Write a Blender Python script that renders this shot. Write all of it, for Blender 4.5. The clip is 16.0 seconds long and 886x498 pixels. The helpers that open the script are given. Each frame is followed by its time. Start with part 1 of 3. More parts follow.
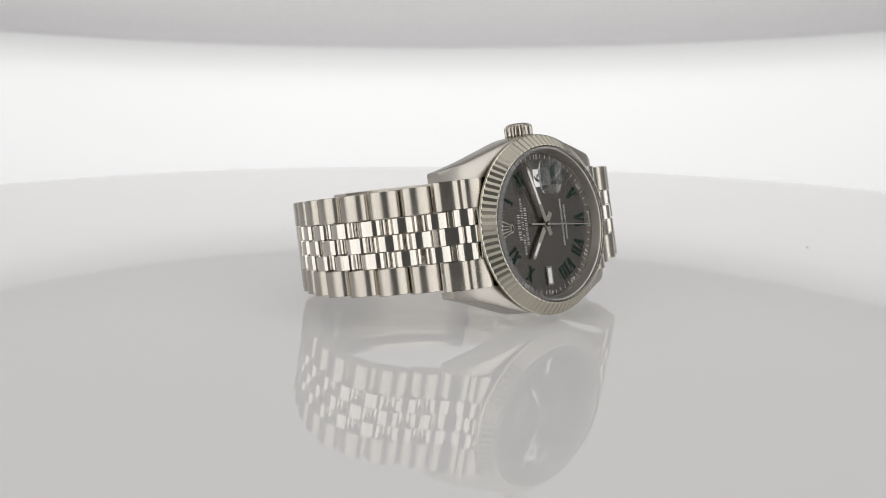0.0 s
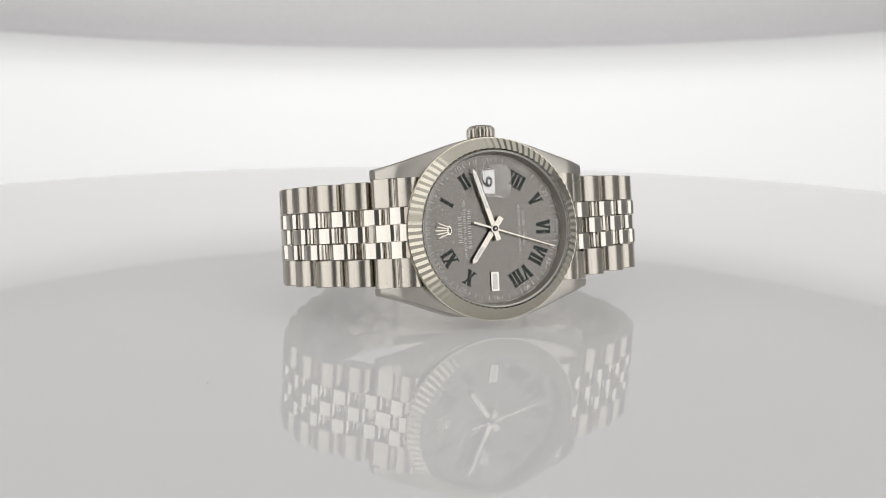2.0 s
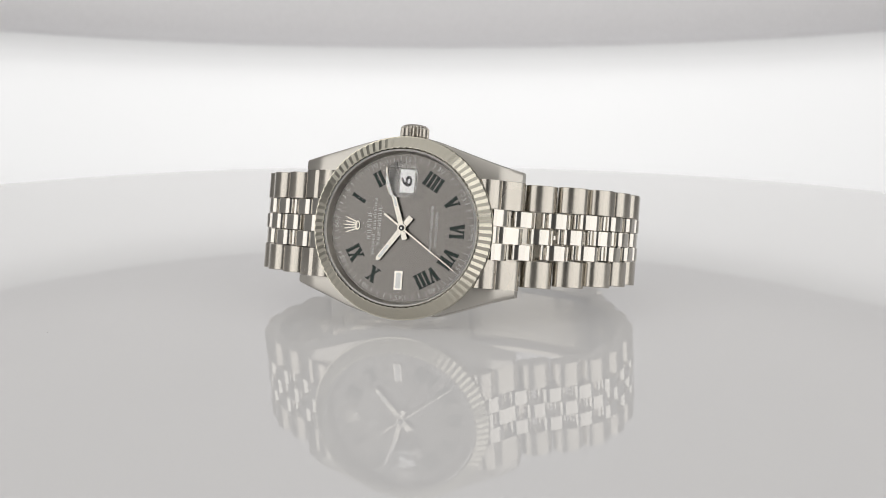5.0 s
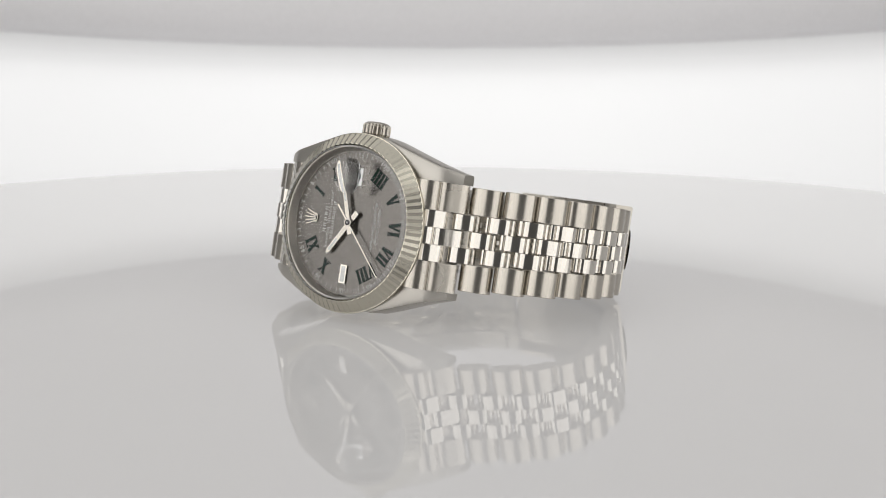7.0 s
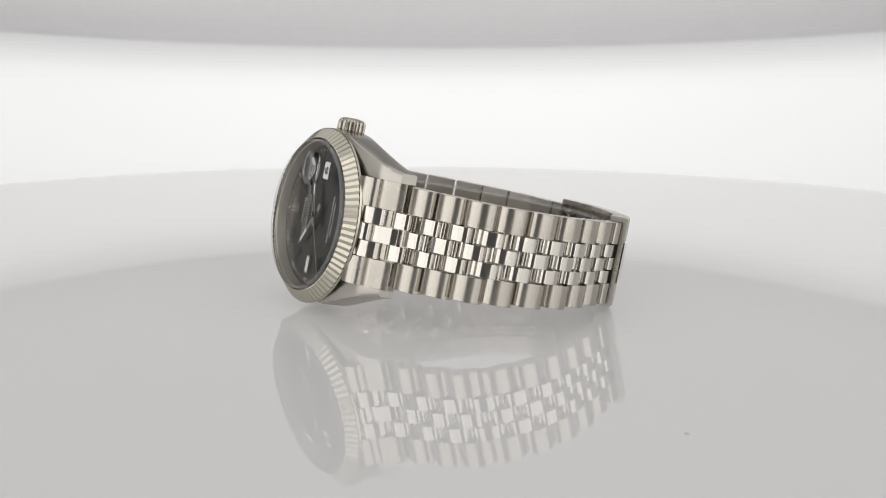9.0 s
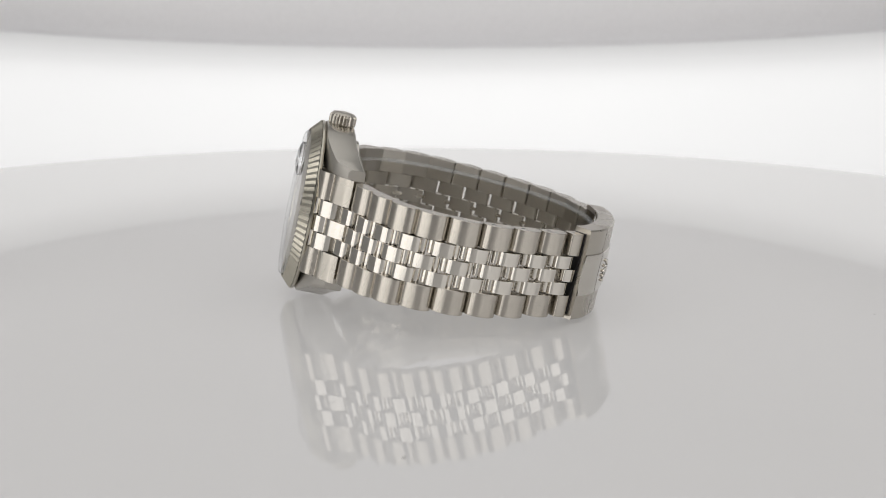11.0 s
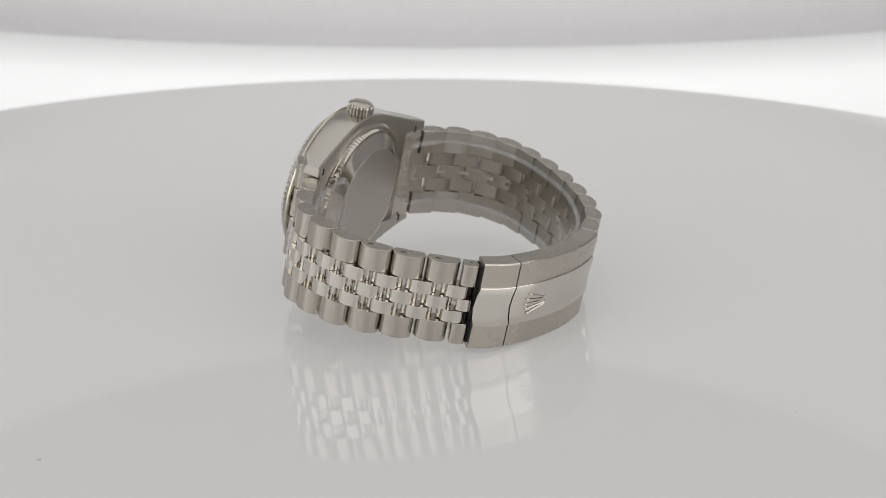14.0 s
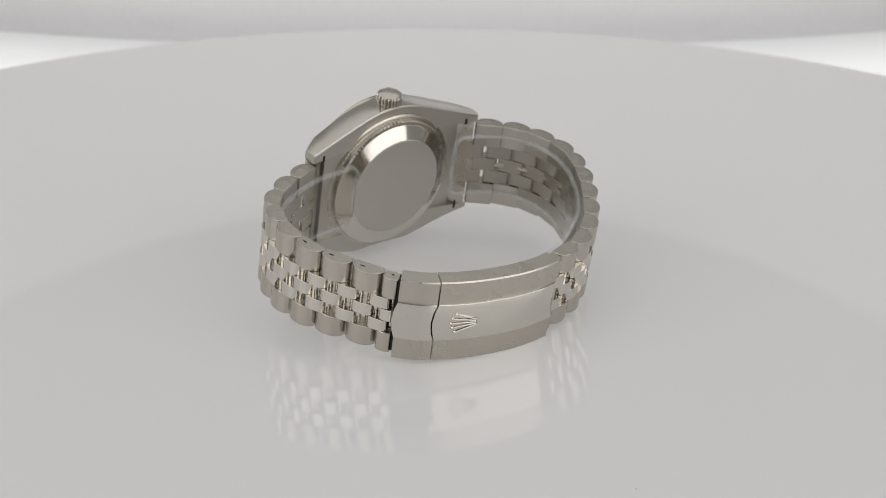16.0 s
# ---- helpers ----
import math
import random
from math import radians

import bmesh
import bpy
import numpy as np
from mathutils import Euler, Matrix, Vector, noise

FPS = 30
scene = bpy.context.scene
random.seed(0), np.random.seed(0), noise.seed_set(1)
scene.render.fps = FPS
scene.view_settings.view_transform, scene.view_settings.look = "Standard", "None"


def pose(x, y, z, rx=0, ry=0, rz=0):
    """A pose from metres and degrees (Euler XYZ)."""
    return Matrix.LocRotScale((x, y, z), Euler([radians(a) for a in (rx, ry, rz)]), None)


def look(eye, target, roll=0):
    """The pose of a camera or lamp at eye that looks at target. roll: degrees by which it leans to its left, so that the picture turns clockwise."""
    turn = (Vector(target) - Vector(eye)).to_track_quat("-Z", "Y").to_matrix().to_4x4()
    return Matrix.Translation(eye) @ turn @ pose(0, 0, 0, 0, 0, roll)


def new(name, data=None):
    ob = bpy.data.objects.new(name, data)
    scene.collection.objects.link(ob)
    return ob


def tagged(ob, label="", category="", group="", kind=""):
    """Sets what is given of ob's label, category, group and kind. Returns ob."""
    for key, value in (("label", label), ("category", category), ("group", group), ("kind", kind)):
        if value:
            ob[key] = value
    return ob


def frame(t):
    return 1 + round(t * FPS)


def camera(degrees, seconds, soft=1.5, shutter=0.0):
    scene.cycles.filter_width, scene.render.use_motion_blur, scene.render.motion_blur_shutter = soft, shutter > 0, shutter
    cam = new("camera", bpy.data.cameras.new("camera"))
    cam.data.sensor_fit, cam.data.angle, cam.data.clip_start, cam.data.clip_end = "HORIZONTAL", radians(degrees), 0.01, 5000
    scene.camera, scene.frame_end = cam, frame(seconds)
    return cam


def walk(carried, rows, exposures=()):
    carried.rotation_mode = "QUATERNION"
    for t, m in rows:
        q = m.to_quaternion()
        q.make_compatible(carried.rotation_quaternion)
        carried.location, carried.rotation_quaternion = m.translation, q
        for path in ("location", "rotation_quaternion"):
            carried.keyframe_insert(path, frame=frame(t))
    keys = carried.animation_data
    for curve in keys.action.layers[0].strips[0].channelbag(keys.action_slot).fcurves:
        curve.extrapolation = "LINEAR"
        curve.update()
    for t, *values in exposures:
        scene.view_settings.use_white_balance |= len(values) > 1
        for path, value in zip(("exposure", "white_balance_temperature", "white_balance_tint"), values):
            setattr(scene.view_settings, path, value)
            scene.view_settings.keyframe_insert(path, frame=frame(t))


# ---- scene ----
MM = 0.001

# ---- camera: swings up on an arm round the turntable ----
cam = camera(28.38, 16.0, soft=0.9)
cam.data.dof.use_dof = True
cam.data.dof.focus_distance = 0.348
cam.data.dof.aperture_fstop = 31.0
ARM = 0.3763
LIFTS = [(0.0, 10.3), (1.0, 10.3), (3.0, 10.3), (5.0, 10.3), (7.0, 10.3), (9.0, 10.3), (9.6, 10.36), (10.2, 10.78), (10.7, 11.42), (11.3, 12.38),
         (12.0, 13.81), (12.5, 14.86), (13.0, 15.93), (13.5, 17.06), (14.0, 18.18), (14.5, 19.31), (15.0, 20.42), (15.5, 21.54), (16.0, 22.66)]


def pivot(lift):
    """Point that camera and backdrop swing about; its small sink is fitted to the view."""
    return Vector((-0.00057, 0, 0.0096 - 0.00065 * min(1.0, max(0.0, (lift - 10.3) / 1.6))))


def arm_pose(lift):
    target = pivot(lift)
    a = radians(lift)
    return look(target + ARM * Vector((0, -math.cos(a), math.sin(a))), target, 0.54)


walk(cam, [(t, arm_pose(a)) for t, a in LIFTS], exposures=[(0, -0.27, 6500, 10), (10, -0.27, 6500, 10), (16, -0.15, 6500, 10)])

# ---- light: two tall front softboxes, one overhead ----
world = bpy.data.worlds.new("world")
world.use_nodes = True
world.node_tree.nodes["Background"].inputs[0].default_value = (0.5, 0.5, 0.52, 1)
world.node_tree.nodes["Background"].inputs[1].default_value = 0.25
scene.world = world


def area(name, eye, target, sx, sy, radiance, color=(1, 1, 1)):
    lamp = bpy.data.lights.new(name, "AREA")
    lamp.shape, lamp.size, lamp.size_y = "RECTANGLE", sx, sy
    lamp.energy = radiance * math.pi * sx * sy
    lamp.color = color
    ob = new(name, lamp)
    ob.matrix_world = look(eye, target)
    return ob


def round_table(azimuth, distance, z):
    a = radians(azimuth)
    return (distance * math.sin(a), -distance * math.cos(a), z)


area("softbox_light", round_table(49.5, 0.62, 0.22), (0, 0, 0.03), 0.78, 0.62, 1.6, (1.0, 0.985, 0.96))
area("softbox_light", round_table(-49, 0.62, 0.22), (0, 0, 0.03), 0.74, 0.62, 1.6, (1.0, 0.985, 0.96))
area("overhead_light", (0, 0.0, 0.85), (0, 0, 0), 1.7, 1.7, 0.69, (1.0, 0.99, 0.975))


# ---- materials ----
def material(name):
    m = bpy.data.materials.new(name)
    m.use_nodes = True
    nt = m.node_tree
    return m, nt, nt.nodes["Principled BSDF"]


def set_in(node, **kw):
    for k, v in kw.items():
        node.inputs[k.replace("_", " ")].default_value = v


def coords(nt, scale, kind="Object"):
    tc = nt.nodes.new("ShaderNodeTexCoord")
    mp = nt.nodes.new("ShaderNodeMapping")
    mp.inputs["Scale"].default_value = scale
    nt.links.new(tc.outputs[kind], mp.inputs["Vector"])
    return mp.outputs["Vector"]


def noise_tex(nt, vec, scale, detail=3.0):
    n = nt.nodes.new("ShaderNodeTexNoise")
    n.inputs["Scale"].default_value, n.inputs["Detail"].default_value = scale, detail
    nt.links.new(vec, n.inputs["Vector"])
    return n.outputs["Fac"]


def ramp(nt, fac, low, high, a, b):
    r = nt.nodes.new("ShaderNodeMapRange")
    nt.links.new(fac, r.inputs["Value"])
    for i, v in enumerate((low, high, a, b)):
        r.inputs[i + 1].default_value = v
    return r.outputs["Result"]


def blend(nt, fac, a, b):
    x = nt.nodes.new("ShaderNodeMix")
    x.data_type = "RGBA"
    x.inputs[6].default_value, x.inputs[7].default_value = (*a, 1), (*b, 1)
    nt.links.new(fac, x.inputs[0])
    return x.outputs[2]


def relief(nt, p, fac, strength, distance):
    b = nt.nodes.new("ShaderNodeBump")
    b.inputs["Strength"].default_value, b.inputs["Distance"].default_value = strength, distance
    nt.links.new(fac, b.inputs["Height"])
    nt.links.new(b.outputs["Normal"], p.inputs["Normal"])


def metal(name, color, rough, grain=None, grain_strength=0.0, spread=0.05):
    """Metal with a fine grain (stretched along one axis) and faint smudges that vary the gloss."""
    m, nt, p = material(name)
    p.inputs["Metallic"].default_value = 1.0
    smudge = noise_tex(nt, coords(nt, (1, 1, 1)), 160, 2)
    nt.links.new(ramp(nt, smudge, 0.3, 0.7, rough, rough + spread), p.inputs["Roughness"])
    lighter = tuple(min(1, c * 1.05) for c in color)
    nt.links.new(blend(nt, smudge, color, lighter), p.inputs["Base Color"])
    if grain:
        relief(nt, p, noise_tex(nt, coords(nt, grain), 1.0, 2), grain_strength, 0.00002)
    return m


STEEL = (0.52, 0.487, 0.435)
M_BRUSHED = metal("brushed_steel", STEEL, 0.20, (9000, 9000, 300), 0.16, 0.10)
M_BRUSHED_X = metal("brushed_steel_lengthwise", STEEL, 0.22, (300, 9000, 9000), 0.14, 0.12)
M_POLISHED = metal("polished_steel", (0.66, 0.63, 0.58), 0.085)
M_FLANK = metal("polished_flank_steel", (0.52, 0.495, 0.45), 0.2)
M_SATIN = metal("satin_steel", (0.53, 0.505, 0.465), 0.38, (2500, 2500, 2500), 0.08)
M_GOLD = metal("white_gold", (0.56, 0.53, 0.45), 0.18)
M_HAND = metal("pale_hand_metal", (0.62, 0.59, 0.53), 0.2)


def plain(name, color, rough, **kw):
    m, nt, p = material(name)
    n = noise_tex(nt, coords(nt, (1, 1, 1)), 900, 3)
    nt.links.new(blend(nt, n, tuple(c * 0.93 for c in color), tuple(min(1, c * 1.05) for c in color)), p.inputs["Base Color"])
    p.inputs["Roughness"].default_value = rough
    set_in(p, **kw)
    return m


M_GREEN = plain("dark_green_lacquer", (0.008, 0.022, 0.017), 0.22, Specular_IOR_Level=0.3)
M_BLACK = plain("black_print_and_shade", (0.010, 0.010, 0.011), 0.4, Specular_IOR_Level=0.3)
M_LUME = plain("white_lume", (0.82, 0.82, 0.80), 0.5)
M_DATE = plain("white_date_disc", (0.86, 0.86, 0.86), 0.5)
M_WHITE_INK = plain("pale_grey_ink", (0.62, 0.62, 0.62), 0.5)
M_PRINT = plain("silver_white_ink", (0.60, 0.60, 0.59), 0.35)
M_SPECK = plain("grey_dust", (0.46, 0.45, 0.44), 0.9)


def dial_material():
    """Slate sunray dial: metal brushed outwards from the centre."""
    m, nt, p = material("slate_sunray")
    tc = nt.nodes.new("ShaderNodeTexCoord")
    sep = nt.nodes.new("ShaderNodeSeparateXYZ")
    nt.links.new(tc.outputs["Object"], sep.inputs[0])
    at = nt.nodes.new("ShaderNodeMath")
    at.operation = "ARCTAN2"
    nt.links.new(sep.outputs["Z"], at.inputs[0])
    nt.links.new(sep.outputs["X"], at.inputs[1])
    n = nt.nodes.new("ShaderNodeTexNoise")
    n.noise_dimensions = "1D"
    n.inputs["Scale"].default_value, n.inputs["Detail"].default_value = 60.0, 3.0
    nt.links.new(at.outputs[0], n.inputs["W"])
    nt.links.new(blend(nt, n.outputs["Fac"], (0.165, 0.155, 0.145), (0.212, 0.199, 0.186)), p.inputs["Base Color"])
    set_in(p, Metallic=0.97, Roughness=0.25)
    return m


M_DIAL = dial_material()


def clear_material(name, ior, tint=(1, 1, 1), rough=0.0):
    """Thin clear sheet: see-through, with a mirror coat by Fresnel."""
    m = bpy.data.materials.new(name)
    m.use_nodes = True
    nt = m.node_tree
    nt.nodes.remove(nt.nodes["Principled BSDF"])
    out = nt.nodes["Material Output"]
    tr = nt.nodes.new("ShaderNodeBsdfTransparent")
    tr.inputs["Color"].default_value = (*tint, 1)
    gl = nt.nodes.new("ShaderNodeBsdfGlossy")
    gl.inputs["Roughness"].default_value = rough
    lw = nt.nodes.new("ShaderNodeLayerWeight")
    pw = nt.nodes.new("ShaderNodeMath")
    pw.operation = "POWER"
    pw.inputs[1].default_value = 5.0
    nt.links.new(lw.outputs["Facing"], pw.inputs[0])
    head_on = ((ior - 1) / (ior + 1)) ** 2
    gloss = ramp(nt, pw.outputs[0], 0, 1, head_on, 1.0)
    mix = nt.nodes.new("ShaderNodeMixShader")
    nt.links.new(gloss, mix.inputs[0])
    nt.links.new(tr.outputs[0], mix.inputs[1])
    nt.links.new(gl.outputs[0], mix.inputs[2])
    nt.links.new(mix.outputs[0], out.inputs["Surface"])
    return m


M_CRYSTAL = clear_material("coated_crystal", 1.2)
M_FILM = clear_material("clear_plastic", 1.45, (0.925, 0.915, 0.895), 0.12)


def milky_material():
    """Thick edge of clear plastic: half see-through, half milky."""
    m, nt, p = material("milky_plastic_edge")
    set_in(p, Roughness=0.2, Alpha=0.22)
    p.inputs["Base Color"].default_value = (0.62, 0.63, 0.64, 1)
    return m


M_MILKY = milky_material()


def lens_material():
    m, nt, p = material("magnifier_glass")
    set_in(p, Roughness=0.0, IOR=1.5, Transmission_Weight=1.0)
    p.inputs["Base Color"].default_value = (1, 1, 1, 1)
    p.inputs["Specular IOR Level"].default_value = 0.15
    return m


M_LENS = lens_material()


def acrylic_material():
    """Glossy white acrylic disc with very faint wipe marks and an added even glow."""
    m, nt, p = material("glossy_white_acrylic")
    n = noise_tex(nt, coords(nt, (1, 1, 1)), 14, 4)
    nt.links.new(blend(nt, n, (0.415, 0.41, 0.408), (0.43, 0.425, 0.423)), p.inputs["Base Color"])
    fine = noise_tex(nt, coords(nt, (1, 1, 1)), 60, 3)
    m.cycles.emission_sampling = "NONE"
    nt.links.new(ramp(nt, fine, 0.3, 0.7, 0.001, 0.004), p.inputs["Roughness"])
    # Added glow: lightens the disc where the watch shades it; no lamp beneath.
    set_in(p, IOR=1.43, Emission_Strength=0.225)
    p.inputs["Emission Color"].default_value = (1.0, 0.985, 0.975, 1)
    return m


M_ACRYLIC = acrylic_material()
M_WALL = plain("grey_studio_paint", (0.70, 0.70, 0.70), 0.8)
M_FLOOR = plain("grey_studio_floor", (0.20, 0.20, 0.20), 0.6)
M_DARK = plain("dark_studio_paint", (0.25, 0.25, 0.25), 0.9)
M_RIM = plain("pale_lilac_plastic", (0.79, 0.78, 0.795), 0.6)


def glow_material(name, color, low, high, z0, z1):
    """Backlit diffuser sheet; fades to rim, bottom and sides are painted into its glow."""
    m, nt, p = material(name)
    tc = nt.nodes.new("ShaderNodeTexCoord")
    sep = nt.nodes.new("ShaderNodeSeparateXYZ")
    nt.links.new(tc.outputs["Object"], sep.inputs[0])
    wide = nt.nodes.new("ShaderNodeMath")
    wide.operation = "ABSOLUTE"
    nt.links.new(sep.outputs["X"], wide.inputs[0])
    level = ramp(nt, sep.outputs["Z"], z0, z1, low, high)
    # Two fades under the rim paint a soft edge; one dims the sides.
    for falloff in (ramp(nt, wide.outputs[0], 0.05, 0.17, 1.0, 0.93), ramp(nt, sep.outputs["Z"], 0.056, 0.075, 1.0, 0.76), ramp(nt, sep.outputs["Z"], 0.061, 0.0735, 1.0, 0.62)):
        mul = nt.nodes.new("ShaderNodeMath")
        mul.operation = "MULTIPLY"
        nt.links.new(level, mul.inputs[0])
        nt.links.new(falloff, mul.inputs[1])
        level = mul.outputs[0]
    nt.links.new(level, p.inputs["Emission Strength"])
    p.inputs["Emission Color"].default_value = (*color, 1)
    p.inputs["Base Color"].default_value = (0.45, 0.45, 0.45, 1)
    p.inputs["Roughness"].default_value = 0.7
    return m


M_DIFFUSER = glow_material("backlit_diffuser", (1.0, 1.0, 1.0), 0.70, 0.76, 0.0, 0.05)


# ---- mesh helpers ----
def mesh_of(name, bm, mats):
    me = bpy.data.meshes.new(name)
    bmesh.ops.remove_doubles(bm, verts=bm.verts, dist=1e-7)
    bmesh.ops.recalc_face_normals(bm, faces=bm.faces)
    for e in bm.edges:
        e.smooth = len(e.link_faces) == 2 and e.calc_face_angle(0) < 0.6
    bm.to_mesh(me)
    bm.free()
    for m in (mats if isinstance(mats, (list, tuple)) else [mats]):
        me.materials.append(m)
    return me


def part(name, bm, mat, parent, label="", m=None):
    ob = new(name, bm if isinstance(bm, bpy.types.Mesh) else mesh_of(name, bm, mat))
    ob.parent = parent
    if m is not None:
        ob.matrix_basis = m
    return tagged(ob, label) if label else ob


def loft(bm, sections, groups=None, smooth=True, caps=True, closed_path=False):
    """Skin a row of equal cross-sections (metres). Each group of neighbouring points is one strip with its own
    vertices, so that edges between groups stay crisp."""
    n = len(sections[0])
    groups = groups or [[i, (i + 1) % n] for i in range(n)]
    for g in groups:
        grid = [[bm.verts.new(s[i]) for i in g] for s in sections]
        rows = list(zip(grid, grid[1:] + grid[:1])) if closed_path else list(zip(grid, grid[1:]))
        for a, b in rows:
            for k in range(len(g) - 1):
                f = bm.faces.new((a[k], a[k + 1], b[k + 1], b[k]))
                f.smooth = smooth
    if caps and not closed_path:
        for s in (sections[0], sections[-1]):
            bm.faces.new([bm.verts.new(p) for p in s])


def lathe(bm, profile, n=96, smooth=True, split=True):
    """Turn (radius, y) millimetre pairs round the y axis. split: each step of the profile has its own crisp edge."""
    pairs = [profile[i:i + 2] for i in range(len(profile) - 1)] if split else [profile]
    for pr in pairs:
        rings = []
        for r, y in pr:
            rings.append([bm.verts.new((r * MM * math.cos(2 * math.pi * k / n), y * MM, r * MM * math.sin(2 * math.pi * k / n))) for k in range(n)])
        for a, b in zip(rings, rings[1:]):
            for k in range(n):
                f = bm.faces.new((a[k], a[(k + 1) % n], b[(k + 1) % n], b[k]))
                f.smooth = smooth


def disc(bm, r, y, n=96):
    return bm.faces.new([bm.verts.new((r * MM * math.cos(2 * math.pi * k / n), y * MM, r * MM * math.sin(2 * math.pi * k / n))) for k in range(n)])


def slab(bm, pts, y0, y1):
    """A flat piece: outline of (x, z) millimetres, from y0 (front) to y1."""
    a = [bm.verts.new((x * MM, y0 * MM, z * MM)) for x, z in pts]
    b = [bm.verts.new((x * MM, y1 * MM, z * MM)) for x, z in pts]
    bm.faces.new(a)
    bm.faces.new(b[::-1])
    for k in range(len(pts)):
        j = (k + 1) % len(pts)
        bm.faces.new((a[k], a[j], b[j], b[k]))


def bar(bm, c, along, length, width, y0, y1):
    """A flat bar centred on c = (x, z), its length pointing along a unit vector."""
    ax, az = along
    px, pz = -az, ax
    pts = [(c[0] + s * ax * length / 2 + q * px * width / 2, c[1] + s * az * length / 2 + q * pz * width / 2)
           for s, q in ((-1, -1), (1, -1), (1, 1), (-1, 1))]
    slab(bm, pts, y0, y1)


# ---- the rig: turntable, swinging backdrop, closed room ----
def build_turntable():
    ob = tagged(new("turntable"), "round glossy white acrylic turntable with an added even glow", "turntable")
    bm = bmesh.new()
    R, n = 212.0, 192
    prof = [(0.001, 0.0), (R - 2.5, 0.0), (R - 1.2, -0.35), (R - 0.35, -1.2), (R, -2.5), (R, -7.5), (R - 2, -10), (0.001, -10)]
    for pr, sm in (([prof[0], prof[1]], False), (prof[1:6], True), (prof[5:], False)):
        rings = [[bm.verts.new((r * MM * math.cos(2 * math.pi * k / n), r * MM * math.sin(2 * math.pi * k / n), z * MM)) for k in range(n)] for r, z in pr]
        for a, b in zip(rings, rings[1:]):
            for k in range(n):
                f = bm.faces.new((a[k], a[(k + 1) % n], b[(k + 1) % n], b[k]))
                f.smooth = sm
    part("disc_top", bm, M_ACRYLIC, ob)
    bm = bmesh.new()
    bmesh.ops.create_cone(bm, cap_ends=True, segments=48, radius1=0.09, radius2=0.07, depth=0.05, matrix=pose(0, 0, -0.0352))
    part("spindle", bm, M_WALL, ob)
    rng = random.Random(4)
    for x, y, s in ((110.4, -11.4, 0.42), (-62, -60, 0.2), (20, 88, 0.25)):
        bm = bmesh.new()
        bmesh.ops.create_icosphere(bm, subdivisions=1, radius=s * MM)
        for v in bm.verts:
            v.co = Vector((v.co.x * rng.uniform(0.7, 1.3), v.co.y * rng.uniform(0.7, 1.3), v.co.z * 0.3))
        part("dust_speck", bm, M_SPECK, ob, m=pose(x * MM, y * MM, 0.1 * MM))
    return ob


turntable = build_turntable()


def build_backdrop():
    """Concave light wall that moves with the camera, with a pale rim along its top."""
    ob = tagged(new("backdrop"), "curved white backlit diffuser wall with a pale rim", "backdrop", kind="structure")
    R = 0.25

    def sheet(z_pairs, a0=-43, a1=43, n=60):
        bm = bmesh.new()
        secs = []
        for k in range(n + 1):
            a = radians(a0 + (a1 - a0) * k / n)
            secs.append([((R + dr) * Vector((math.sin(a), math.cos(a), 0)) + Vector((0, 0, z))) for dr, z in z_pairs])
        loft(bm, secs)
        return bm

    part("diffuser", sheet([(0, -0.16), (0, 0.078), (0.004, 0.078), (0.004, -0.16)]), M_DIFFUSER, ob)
    # Cove above the lip is unseen, shaped to tone its reflection in the disc.
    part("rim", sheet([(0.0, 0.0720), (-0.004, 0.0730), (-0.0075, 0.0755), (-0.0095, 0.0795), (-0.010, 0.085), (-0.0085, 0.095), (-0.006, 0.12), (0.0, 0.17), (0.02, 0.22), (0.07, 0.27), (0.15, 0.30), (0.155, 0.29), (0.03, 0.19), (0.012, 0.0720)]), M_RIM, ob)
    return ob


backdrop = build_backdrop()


def box_mesh(x0, x1, y0, y1, z0, z1):
    bm = bmesh.new()
    bmesh.ops.create_cube(bm, size=1, matrix=Matrix.Translation(((x0 + x1) / 2, (y0 + y1) / 2, (z0 + z1) / 2)) @ Matrix.Diagonal((x1 - x0, y1 - y0, z1 - z0, 1)))
    return bm


def build_room():
    # Unseen walls close the set; their tones are chosen to shape reflections and bounce.
    for name, ext, mat, label in (
            ("floor", (-1.0, 1.0, -1.0, 1.0, -0.95, -0.90), M_FLOOR, "plain grey studio floor"),
            ("ceiling", (-1.0, 1.0, -1.0, 1.0, 1.0, 1.05), M_WALL, "plain pale studio ceiling"),
            ("wall_north", (-1.0, 1.0, 1.0, 1.05, -0.9, 1.0), M_WALL, "unseen pale wall, added to bounce light"),
            ("wall_south", (-1.0, 1.0, -1.05, -1.0, -0.9, 1.0), M_DARK, "unseen dark wall behind the camera, added for dark reflections"),
            ("wall_east", (1.0, 1.05, -1.0, 1.0, -0.9, 1.0), M_WALL, "unseen pale wall, added to bounce light"),
            ("wall_west", (-1.05, -1.0, -1.0, 1.0, -0.9, 1.0), M_WALL, "unseen pale wall, added to bounce light")):
        tagged(new(name, mesh_of(name, box_mesh(*ext), mat)), label, name.split("_")[0], kind="structure")
    bm = box_mesh(-0.2, 0.2, -0.2, 0.2, -0.90, -0.0609)
    tagged(new("turntable_stand", mesh_of("turntable_stand", bm, M_WALL)), "plain grey pedestal under the turntable", "stand")


build_room()

# ---- the watch, in its own space: x from 12 to 6 o'clock, y into the watch, z towards the crown ----
watch = tagged(new("wristwatch"), "steel wristwatch with slate dial and fluted bezel, lying sideways", "wristwatch")


